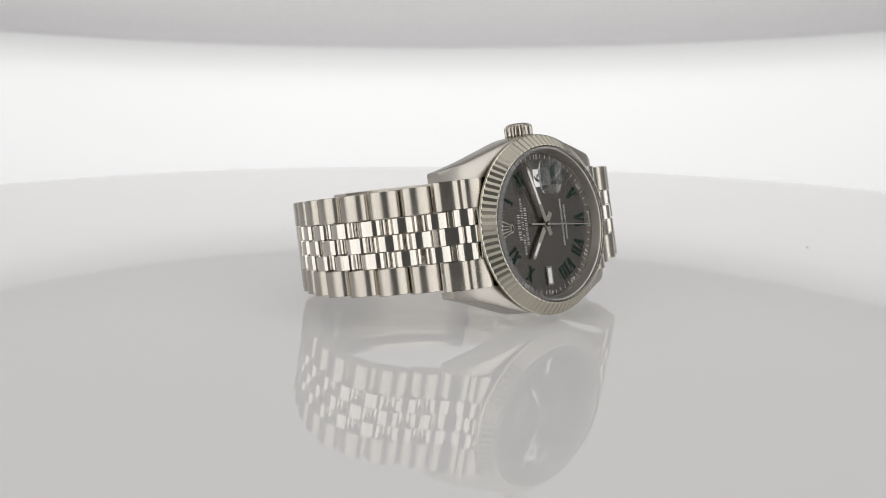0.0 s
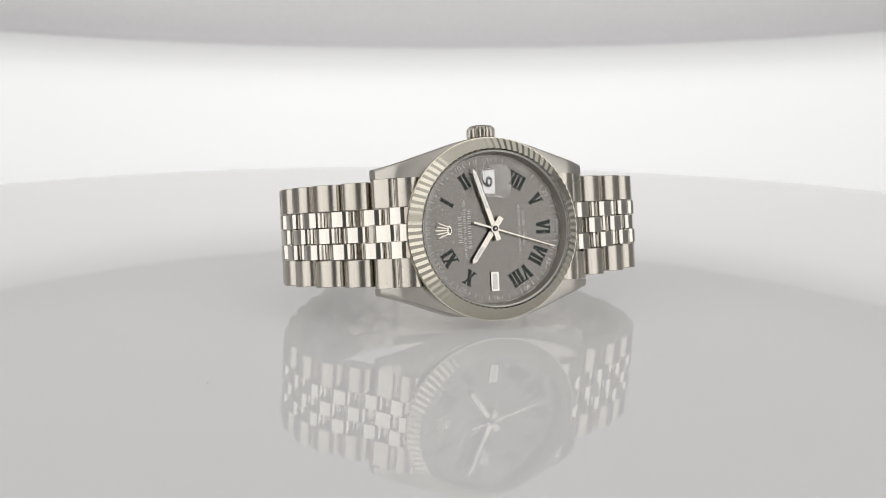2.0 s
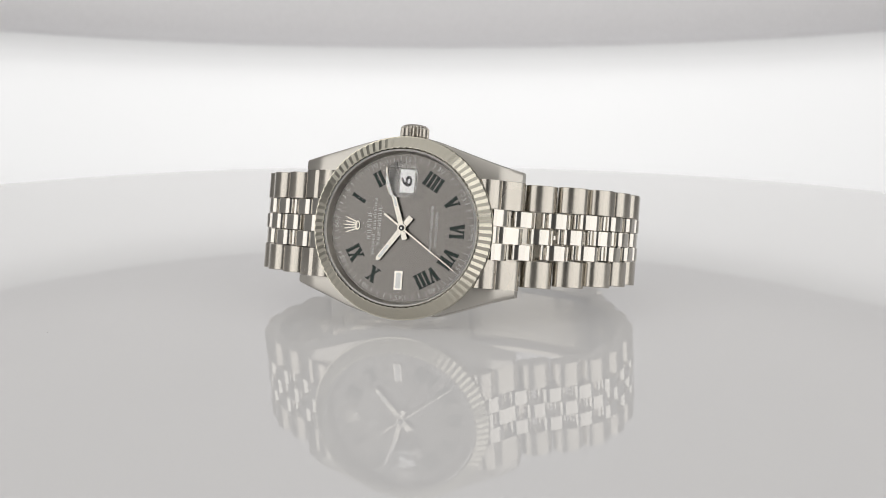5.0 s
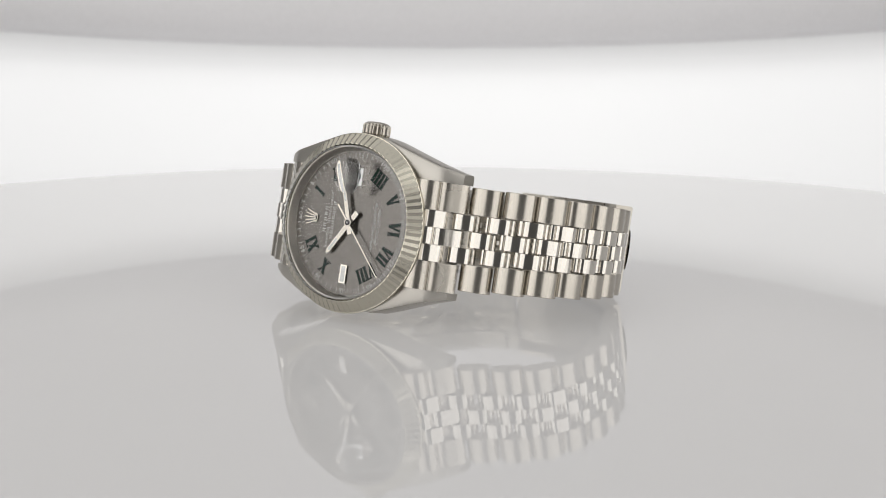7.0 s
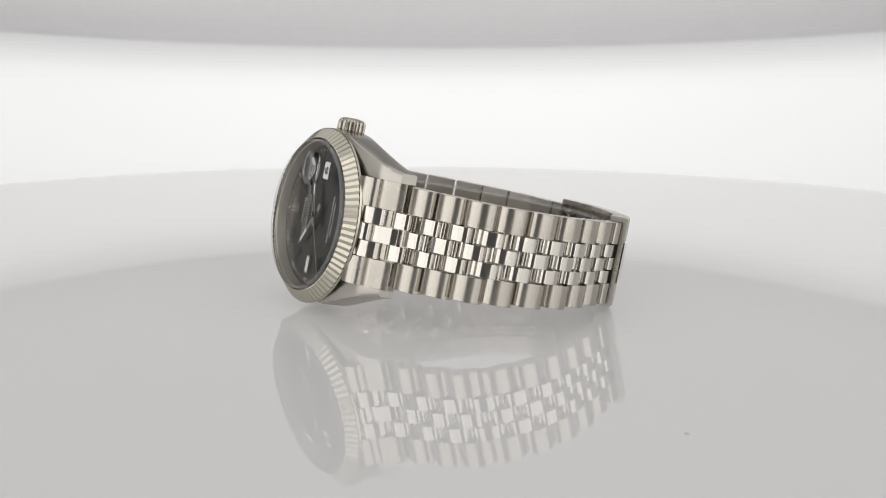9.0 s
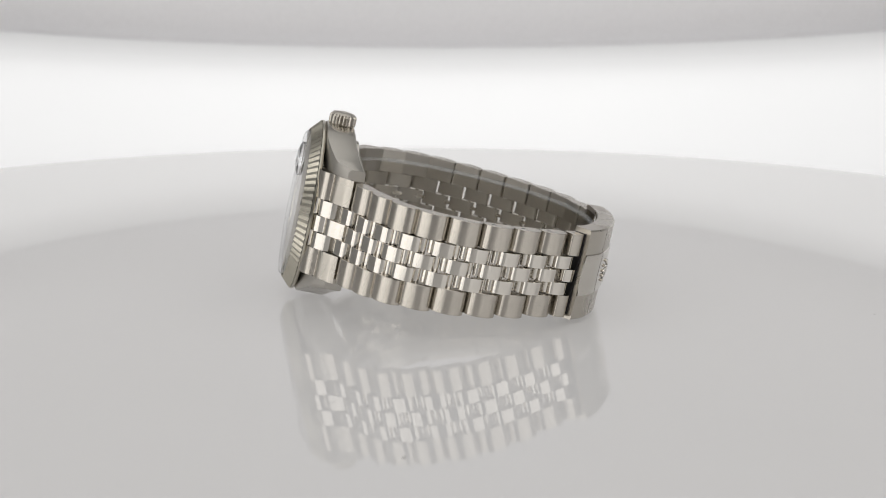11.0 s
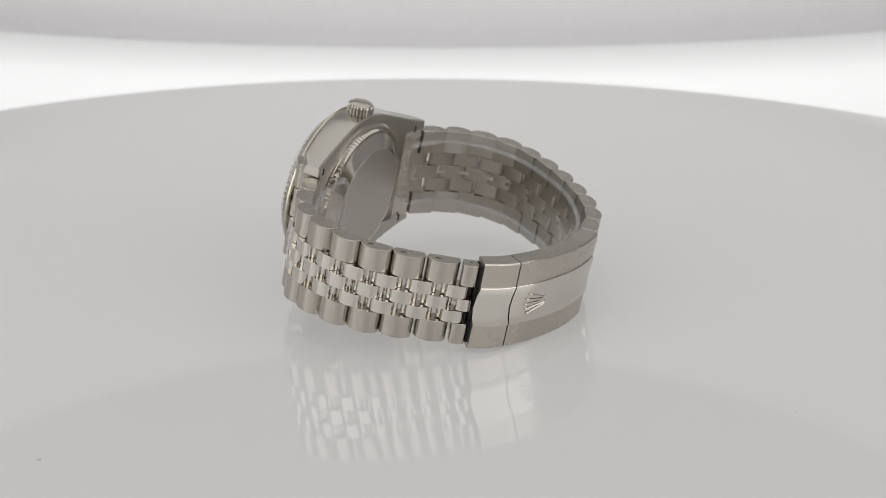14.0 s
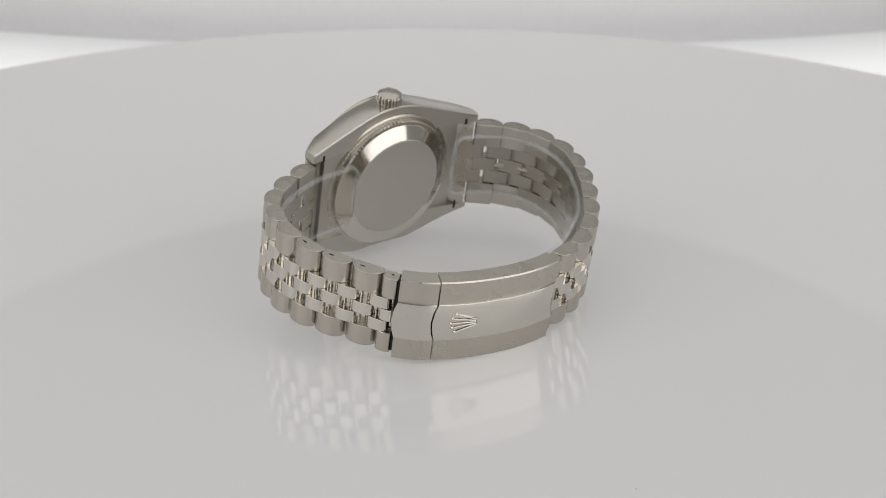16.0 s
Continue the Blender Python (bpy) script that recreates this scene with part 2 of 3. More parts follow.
def build_case():
    def z_out(x):
        x = abs(x)
        if x < 7:
            return 18.3 - 0.0223 * x * x
        return 19.39 - 0.312 * x + 0.006 * max(0.0, x - 15) ** 2

    def front(x):
        return 0.7 + 3.0 * (max(0.0, abs(x) - 8.5) / 13.8) ** 1.3 + 1.7 * (max(0.0, abs(x) - 18.4) / 3.9) ** 1.3

    def back(x):
        return 6.6 + 2.2 * (abs(x) / 22.3) ** 2

    bm = bmesh.new()
    xs = [-22.3 + 44.6 * k / 60 for k in range(61)]
    for sgn in (1, -1):
        secs = []
        for x in xs:
            f, b, zo, zi = front(x), back(x), z_out(x), 10.75
            c = 0.4 + 0.35 * min(1, abs(x) / 20)
            pts = [(f, zi), (f, zo - c), (f + c * 0.3, zo - c * 0.3), (f + c * 0.9, zo), (b - 0.3, zo), (b, zo - 0.3), (b, zi)]
            low = max(0.055 * max(0.0, abs(x) - 11), z_out(x) - 17.1) if sgn < 0 else 0.0
            secs.append([Vector((x, y, sgn * (z - low if z > 11.5 else z))) * MM for y, z in pts])
        loft(bm, secs)
    lathe(bm, [(14.6, 0.3), (15.3, 0.3), (15.5, 0.6), (15.5, 6.4), (15.3, 6.75)])
    bmesh.ops.create_cube(bm, size=1, matrix=Matrix.Translation((0, 6.05 * MM, 0)) @ Matrix.Diagonal((36.2 * MM, 1.7 * MM, 22.2 * MM, 1)))
    # the flanks are polished
    bm.normal_update()
    for f in bm.faces:
        if abs(f.normal.z) > 0.8 and abs(f.calc_center_median().z) > 11.6 * MM:
            f.material_index = 1
    case = part("case", bm, [M_SATIN, M_FLANK], watch, "satin steel case with long lugs")
    # pin holes on the inner side of the lugs: black plates paint their shaded depth
    for sx in (-1, 1):
        for sz in (-1, 1):
            bm = bmesh.new()
            slab(bm, [(sx * 19.4 + u * 0.3, sz * 11.1 + v * 0.75) for u, v in ((-1, -0.8), (-0.6, -1), (0.6, -1), (1, -0.8), (1, 0.8), (0.6, 1), (-0.6, 1), (-1, 0.8))], 8.1, 8.32)
            part("lug_hole", bm, M_BLACK, case)
    # brushed back of the case round the screwed back
    bm = bmesh.new()
    lathe(bm, [(16.6, 6.3), (16.4, 6.9), (15.9, 7.15), (15.3, 7.2)])
    part("back_ring", bm, M_BRUSHED, watch)
    bm = bmesh.new()
    n = 200
    ring0 = [bm.verts.new((15.35 * MM * math.cos(2 * math.pi * k / n), 7.0 * MM, 15.35 * MM * math.sin(2 * math.pi * k / n))) for k in range(n)]
    ring1 = [bm.verts.new(((15.25 if k % 2 else 15.0) * MM * math.cos(2 * math.pi * k / n), 8.2 * MM, (15.25 if k % 2 else 15.0) * MM * math.sin(2 * math.pi * k / n))) for k in range(n)]
    ring2 = [bm.verts.new((14.5 * MM * math.cos(2 * math.pi * k / n), 8.3 * MM, 14.5 * MM * math.sin(2 * math.pi * k / n))) for k in range(n)]
    for a, b in ((ring0, ring1), (ring1, ring2)):
        for k in range(n):
            bm.faces.new((a[k], a[(k + 1) % n], b[(k + 1) % n], b[k]))
    lathe(bm, [(14.5, 8.3), (14.2, 8.4), (11.5, 9.7)])
    back = part("case_back", bm, M_POLISHED, watch, "polished steel screw back with a knurled edge")
    bm = bmesh.new()
    lathe(bm, [(11.5, 9.7), (11.3, 9.8)])
    disc(bm, 11.3, 9.8)
    part("back_plate", bm, M_SATIN, back, "satin steel back plate")
    # crown: wide rounded flutes under a low domed cap
    bm = bmesh.new()
    n = 22 * 6
    prof = [(2.1, 17.2), (2.1, 18.1), (2.75, 18.2), (2.9, 18.5), (2.9, 20.0), (2.75, 20.3), (2.6, 20.45), (2.2, 20.75), (1.2, 20.95), (0.01, 21.0)]
    dent = [0.0, 0.04, 0.22, 0.34, 0.22, 0.04]
    rings = []
    for j, (r, z) in enumerate(prof):
        ring = []
        for k in range(n):
            a = 2 * math.pi * k / n
            rr = r - (dent[k % 6] if j in (2, 3, 4, 5) else 0.0)
            ring.append(bm.verts.new((rr * MM * math.cos(a), (3.9 + rr * math.sin(a)) * MM, z * MM)))
        rings.append(ring)
    for j, (a, b) in enumerate(zip(rings, rings[1:])):
        for k in range(n):
            f = bm.faces.new((a[k], a[(k + 1) % n], b[(k + 1) % n], b[k]))
            f.smooth = j > 5
    part("winding_crown", bm, M_BRUSHED, watch, "fluted steel winding crown")


def build_bezel():
    bm = bmesh.new()
    flutes, sub = 80, 4
    n = flutes * sub
    wave = [0.0, 0.5, 1.0, 0.5]
    rings = []
    for r, y, amp in ((15.85, -2.3, 0.22), (16.0, -2.26, 0.22), (18.1, -0.3, 0.2)):
        ring = []
        for k in range(n):
            a = 2 * math.pi * k / n
            d = amp * wave[k % sub]
            ring.append(bm.verts.new(((r - d * 0.6) * MM * math.cos(a), (y + d * 0.8) * MM, (r - d * 0.6) * MM * math.sin(a))))
        rings.append(ring)
    for a, b in zip(rings, rings[1:]):
        for k in range(n):
            bm.faces.new((a[k], a[(k + 1) % n], b[(k + 1) % n], b[k]))
    lathe(bm, [(17.9, -0.2), (18.22, -0.12), (18.25, 0.3), (18.0, 0.6), (16.3, 0.65)], n=n)
    lathe(bm, [(15.85, -1.95), (15.6, -2.05), (15.5, -1.9), (15.45, -1.2)], n=n)
    part("bezel", bm, M_GOLD, watch, "fluted white gold bezel")
    bm = bmesh.new()
    lathe(bm, [(15.5, -1.6), (15.25, -1.5), (14.8, 0.1), (14.75, 0.4)], n=128)
    part("inner_ring", bm, M_SATIN, watch, "satin inner ring round the dial")
    bm = bmesh.new()
    lathe(bm, [(15.47, -1.4), (15.47, -2.7), (15.2, -2.95)], n=128)
    disc(bm, 15.2, -2.95, 128)
    cr = part("crystal", bm, M_CRYSTAL, watch, "clear flat crystal")
    cr.visible_shadow = False
    bm = bmesh.new()
    lathe(bm, [(15.475, -2.0), (15.475, -2.72), (15.2, -2.98), (15.06, -2.98)], n=128)
    edge = part("crystal_edge", bm, M_MILKY, cr, "milky ground edge of the crystal")
    edge.visible_shadow = False
    # magnifier: a rounded square glass with a domed front
    bm = bmesh.new()
    n, rings = 40, 8
    prev = None
    cx, cz, hx, hz = -0.1, 9.4, 3.1, 3.5

    def rim(k, s):
        a = 2 * math.pi * k / n
        c, q = math.cos(a), math.sin(a)
        e = 0.62
        return (cx + s * hx * math.copysign(abs(c) ** e, c), cz + s * hz * math.copysign(abs(q) ** e, q))

    for j in range(rings + 1):
        s = 1 - j / rings
        ring = []
        for k in range(n if s > 0 else 1):
            x, z = rim(k, s)
            d = math.hypot(x - cx, z - cz)
            y = -3.02 - 0.12 - (math.sqrt(9.0 ** 2 - d * d) - math.sqrt(9.0 ** 2 - 4.2 ** 2))
            ring.append(bm.verts.new((x * MM, y * MM, z * MM)))
        if prev:
            for k in range(n):
                f = bm.faces.new((prev[k], prev[(k + 1) % n], ring[(k + 1) % n], ring[k]) if len(ring) > 1 else (prev[k], prev[(k + 1) % n], ring[0]))
                f.smooth = True
        else:
            first = ring
        prev = ring
    base = [bm.verts.new((v.co.x, -3.0 * MM, v.co.z)) for v in first]
    for k in range(n):
        bm.faces.new((first[k], base[k], base[(k + 1) % n], first[(k + 1) % n]))
    bm.faces.new(base)
    mg = part("date_magnifier", bm, M_LENS, watch, "clear domed magnifier over the date")
    mg.visible_shadow = False


def lettering(name, text, size, mat, parent, x, z, turn, depth=0.02, align="CENTER", y=-0.03, bold=0.0, stretch=1.0):
    """Words in the built-in font, lying on the dial; turn: degrees clockwise from upright with the crown up."""
    cu = bpy.data.curves.new(name, "FONT")
    cu.body, cu.size, cu.extrude = text, size * MM, depth * MM
    cu.align_x, cu.align_y = align, "CENTER"
    cu.resolution_u = 3
    cu.offset = bold * MM
    tmp = new(name + "_outline", cu)
    bpy.context.view_layer.update()
    me = bpy.data.meshes.new_from_object(tmp.evaluated_get(bpy.context.evaluated_depsgraph_get()))
    bpy.data.objects.remove(tmp)
    me.materials.clear()
    me.materials.append(mat)
    ob = new(name, me)
    ob.parent = parent
    ob.matrix_basis = Matrix.Translation((x * MM, y * MM, z * MM)) @ Matrix.Rotation(radians(turn), 4, "Y") @ Matrix.Rotation(radians(90), 4, "X") @ Matrix.Diagonal((stretch, 1, 1, 1))
    return ob


def hour_dir(h):
    """Unit (x, z) towards an hour; 12 o'clock lies towards -x, 3 towards +z."""
    a = radians(30 * h)
    return (-math.cos(a), math.sin(a))


def build_dial():
    bm = bmesh.new()
    disc(bm, 14.9, 0.0, 128)
    lathe(bm, [(14.9, 0.0), (14.9, 0.4)], n=128)
    dial = part("dial", bm, M_DIAL, watch, "slate grey sunray dial with dark green numerals", pose(0, 0.3 * MM, 0))
    numerals = {1: "I", 2: "II", 4: "IIII", 5: "V", 6: "VI", 7: "VII", 8: "VIII", 10: "X", 11: "XI"}
    wide = {"I": 0.95, "V": 1.9, "X": 2.0}
    H = 2.9
    for h, text in numerals.items():
        d = hour_dir(h)
        # numerals stand with their feet towards the centre
        u, w = d, (d[1], -d[0])
        c = (d[0] * 10.95, d[1] * 10.95)

        def at(px, pu):
            return (c[0] + w[0] * px + u[0] * pu, c[1] + w[1] * px + u[1] * pu)

        def stroke(bm, p, q, width, y0):
            p, q = at(*p), at(*q)
            L = math.hypot(q[0] - p[0], q[1] - p[1])
            bar(bm, ((p[0] + q[0]) / 2, (p[1] + q[1]) / 2), ((q[0] - p[0]) / L, (q[1] - p[1]) / L), L, width, y0, 0.0)

        for name, extra, mat, y0 in (("numeral_edge", 0.14, M_BLACK, -0.02), ("numeral", 0.0, M_GREEN, -0.05)):
            bm = bmesh.new()
            pos = -sum(wide[ch] for ch in text) / 2
            for ch in text:
                mid = pos + wide[ch] / 2
                if ch == "I":
                    stroke(bm, (mid, -H / 2), (mid, H / 2), 0.56 + extra, y0)
                    ends = [(mid, s) for s in (-1, 1)]
                elif ch == "V":
                    stroke(bm, (mid - 0.62, H / 2), (mid, -H / 2), 0.62 + extra, y0 - 0.002)
                    stroke(bm, (mid + 0.62, H / 2), (mid, -H / 2), 0.26 + extra, y0)
                    ends = [(mid - 0.62, 1), (mid + 0.62, 1)]
                else:
                    stroke(bm, (mid - 0.62, H / 2), (mid + 0.62, -H / 2), 0.62 + extra, y0 - 0.002)
                    stroke(bm, (mid + 0.62, H / 2), (mid - 0.62, -H / 2), 0.26 + extra, y0)
                    ends = [(mid + q, s) for q in (-0.62, 0.62) for s in (-1, 1)]
                for px, s in ends:
                    stroke(bm, (px - 0.44, s * (H / 2 - 0.07)), (px + 0.44, s * (H / 2 - 0.07)), 0.13 + extra, y0 - 0.004)
                pos += wide[ch]
            part(name, bm, mat, dial)
    # baton at nine
    bm = bmesh.new()
    bar(bm, (-0.15, -10.4), (0, 1), 3.75, 1.65, -0.35, 0)
    baton = part("baton_marker", bm, M_POLISHED, dial, "polished baton with white filling")
    bm = bmesh.new()
    bar(bm, (-0.15, -10.4), (0, 1), 3.1, 1.0, -0.38, -0.3)
    part("filling", bm, M_LUME, baton)
    # applied emblem at twelve: five prongs on an oval foot
    bm = bmesh.new()
    for k in range(5):
        f = (k - 2) / 2
        foot, tip = (-9.35, f * 0.62), (-12.2 + 0.55 * abs(f), f * 1.5)
        L = math.hypot(tip[0] - foot[0], tip[1] - foot[1])
        bar(bm, ((foot[0] + tip[0]) / 2, (foot[1] + tip[1]) / 2), ((tip[0] - foot[0]) / L, (tip[1] - foot[1]) / L), L, 0.22, -0.25, 0)
        bmesh.ops.create_icosphere(bm, subdivisions=2, radius=0.25 * MM, matrix=Matrix.Translation((tip[0] * MM, -0.1 * MM, tip[1] * MM)))
    ring = [(2 * math.pi * k / 24) for k in range(24)]
    for a, b in zip(ring, ring[1:] + ring[:1]):
        slab(bm, [(-9.3 + r * 0.5 * math.cos(t), r * 0.95 * math.sin(t)) for t, r in ((a, 1.0), (b, 1.0), (b, 0.62), (a, 0.62))], -0.28, 0)
    part("emblem", bm, M_HAND, dial, "small polished applied emblem")
    # minute track: ticks and numbers
    for k in range(60):
        if k % 5 == 0:
            continue
        a = radians(6 * k)
        d = (-math.cos(a), math.sin(a))
        bm = bmesh.new()
        bar(bm, (d[0] * 13.75, d[1] * 13.75), d, 0.75, 0.11, -0.02, 0)
        part("minute_tick", bm, M_PRINT, dial)
    for k in range(12):
        d = hour_dir(k)
        if k != 6:
            num = 5 * k if k else 60
            lettering("minute_number", str(num), 1.35, M_PRINT, dial, d[0] * 13.65, d[1] * 13.65, 30 * k - 90, bold=-0.02, stretch=1.2)
    lettering("dial_text", "SWISS MADE", 0.55, M_PRINT, dial, 14.0, 0.0, -90)
    # two readable lines over six, turned with the dial; three lines under twelve as rows of plain bars
    lettering("dial_text", "SUPERLATIVE CHRONOMETER", 0.70, M_WHITE_INK, dial, 5.75, 0.0, -90)
    lettering("dial_text", "OFFICIALLY CERTIFIED", 0.70, M_WHITE_INK, dial, 6.75, 0.0, -90)
    for x, count, h, w, gap, skip in ((-6.95, 5, 0.80, 0.72, 0.40, None), (-5.9, 16, 0.52, 0.50, 0.22, 6), (-4.92, 8, 0.70, 0.66, 0.32, None)):
        total = count * (w + gap) - gap
        bm = bmesh.new()
        for k in range(count):
            if k == skip:
                continue
            z = -total / 2 + k * (w + gap) + w / 2
            for side in (-1, 1):
                bar(bm, (x, z + side * w * 0.3), (1, 0), h, w * 0.22, -0.025, 0)
        part("dial_text", bm, M_PRINT, dial)
    # date
    bm = bmesh.new()
    bar(bm, (-0.1, 9.4), (0, 1), 3.6, 2.3, -0.03, 0)
    win = part("date_frame", bm, M_PRINT, dial)
    bm = bmesh.new()
    bar(bm, (-0.1, 9.4), (0, 1), 3.4, 2.1, -0.05, 0)
    part("date_disc", bm, M_DATE, win, "white date disc")
    lettering("date_number", "6", 2.35, M_BLACK, win, -0.1, 9.4, -90, y=-0.07, bold=0.03, stretch=1.6)


def build_pointers():
    def hand(name, direction, length, tail, w0, w1, y, lume):
        bm = bmesh.new()
        L = math.hypot(*direction)
        u = (direction[0] / L, direction[1] / L)
        p = (-u[1], u[0])

        def at(a, b):
            return (u[0] * a + p[0] * b, u[1] * a + p[1] * b)

        slab(bm, [at(-tail, -w0 / 2), at(length * 0.93, -w1 / 2), at(length, 0), at(length * 0.93, w1 / 2), at(-tail, w0 / 2)], y - 0.12, y)
        hob = part(name, bm, M_HAND, watch, "polished baton hand with a white stripe")
        bm = bmesh.new()
        slab(bm, [at(lume[0], -w1 * 0.28), at(lume[1], -w1 * 0.28), at(lume[1], w1 * 0.28), at(lume[0], w1 * 0.28)], y - 0.15, y - 0.05)
        part("filling", bm, M_LUME, hob)

    hand("hour_hand", (-43.4, -60), 8.3, 2.8, 1.15, 0.95, -0.45, (4.4, 7.4))
    hand("minute_hand", (-36, 107), 12.6, 2.4, 1.05, 0.8, -0.75, (4.4, 11.6))
    bm = bmesh.new()
    slab(bm, [(-4.6, -0.2), (-4.6, 0.2), (0, 0.16), (13.6, 0.08), (13.6, -0.08), (0, -0.16)], -0.06, 0)
    slab(bm, [(0.85 * math.cos(a), 0.85 * math.sin(a)) for a in (2 * math.pi * k / 24 for k in range(24))], -0.14, 0.02)
    sec = part("second_hand", bm, M_HAND, watch, "thin polished second hand")
    bm = bmesh.new()
    slab(bm, [(0.55 * math.cos(a), 0.55 * math.sin(a)) for a in (2 * math.pi * k / 16 for k in range(16))], -0.3, -0.1)
    part("pin_cap", bm, M_BLACK, sec)
    bm = bmesh.new()
    slab(bm, [(0.2 * math.cos(a), 0.2 * math.sin(a)) for a in (2 * math.pi * k / 12 for k in range(12))], -0.34, -0.3)
    part("pin_tip", bm, M_LUME, sec)
    return sec


build_case()
build_bezel()
build_dial()
second_hand = build_pointers()

# ---- bracelet ----
RIGHT = [(15.2, -0.4), (18.3, 1.2), (22.3, 5.5), (28.4, 8.3), (34.4, 11.4), (39.4, 15.9), (42.0, 21.9), (43.0, 28.5), (41.9, 35.9), (39.2, 42.2), (36.0, 47.6), (32.2, 53.7)]
LEFT = [(-15.4, 0.3), (-18.5, 2.0), (-22.3, 5.7), (-28.4, 10.0), (-32.5, 14.3), (-35.1, 20.0), (-35.7, 26.7), (-33.8, 33.5), (-30.1, 40.6), (-25.4, 47.2), (-19.4, 53.9), (-11.9, 59.1), (-5.0, 61.3), (0.6, 62.2)]
CLASP = [(32.6, 54.0), (29.4, 56.9), (25.6, 59.0), (19.2, 61.5), (10.8, 63.3), (4.5, 63.6), (-0.2, 63.2)]


class Path:
    """A smooth curve in the loop's plane, by length in millimetres."""

    def __init__(self, pts, flip=False):
        P = [Vector(p) for p in pts]
        P = [2 * P[0] - P[1]] + P + [2 * P[-1] - P[-2]]
        self.pts = []
        for i in range(1, len(P) - 2):
            for k in range(24):
                t = k / 24
                a, b, c, d = P[i - 1:i + 3]
                self.pts.append(0.5 * (2 * b + (c - a) * t + (2 * a - 5 * b + 4 * c - d) * t * t + (3 * b - a - 3 * c + d) * t ** 3))
        self.pts.append(P[-2])
        self.s = [0.0]
        for a, b in zip(self.pts, self.pts[1:]):
            self.s.append(self.s[-1] + (b - a).length)
        self.length, self.flip = self.s[-1], flip

    def at(self, s):
        if s < 0:
            p, t, n = self.at(0)
            return p + t * s, t, n
        s = min(self.length - 1e-6, s)
        i = max(k for k in range(len(self.s) - 1) if self.s[k] <= s)
        f = (s - self.s[i]) / (self.s[i + 1] - self.s[i])
        p = self.pts[i].lerp(self.pts[i + 1], f)
        a, b = self.pts[max(0, i - 6)], self.pts[min(len(self.pts) - 1, i + 7)]
        t = (b - a).normalized()
        n = Vector((t.y, -t.x))
        return p, t, (-n if self.flip else n)


def rise(p):
    """The loop stands up a little from the plane of the head, more so on the clasp's side."""
    return (0.038 * p.y + 0.010 * p.x) * min(1.0, max(0.0, (p.y - 3) / 8))


def link_mesh(name, prof, dome_points, mat, thick):
    """A link 1 mm high (scaled along z) from its outline of (along, outward) millimetres; the first points are its rounded face."""
    bm = bmesh.new()
    n = len(prof)
    secs = []
    for z, sc in ((-0.5, 0.95), (-0.482, 1.0), (0.482, 1.0), (0.5, 0.95)):
        secs.append([Vector((x * sc * MM, (y + (thick / 2)) * sc * MM - thick / 2 * MM, z * MM)) for x, y in prof])
    loft(bm, secs, [list(range(dome_points))] + [[i, (i + 1) % n] for i in range(dome_points - 1, n)])
    # the side on the wrist is satin-finished
    for f in bm.faces:
        if f.calc_center_median().y < (-thick + 0.3) * MM:
            f.material_index = 1
    return mesh_of(name, bm, [mat, M_SATIN])


def domed_link(name, width, thick, mat, dome, base):
    """Domed outside, flat inside."""
    K = 11
    prof = [(-width / 2 * math.cos(math.pi * k / K), -dome + dome * max(0.0, math.sin(math.pi * k / K)) ** 0.85) for k in range(K + 1)]
    prof += [(base / 2, -thick + 0.45), (base / 2 - 0.1, -thick), (-base / 2 + 0.1, -thick), (-base / 2, -thick + 0.45)]
    return link_mesh(name, prof, K + 1, mat, thick)


def stepped_link(name, top, base, thick, mat):
    """A pillowed top on a longer foot with rounded ends, which shows in the gaps of the row."""
    K, h = 12, 1.1
    prof = []
    for k in range(K + 1):
        u = -1 + 2 * k / K
        prof.append((top / 2 * u, -h * (1 - (1 - abs(u) ** 2.4) ** 0.55)))
    foot = [(top / 2 + 0.02, -1.45)]
    c = base / 2 - 0.75
    foot += [(c + 0.75 * math.sin(a), -2.25 + 0.75 * math.cos(a)) for a in (math.pi * k / 6 for k in range(7))]
    foot = [p for p in foot if p[0] >= top / 2 - 0.6]
    prof += foot + [(-x, y) for x, y in reversed(foot)]
    return link_mesh(name, prof, K + 1, mat, thick)


ROWS = ((0.3675, 0.265), (0.157, 0.152), (0.0, 0.152), (-0.157, 0.152), (-0.3675, 0.265))


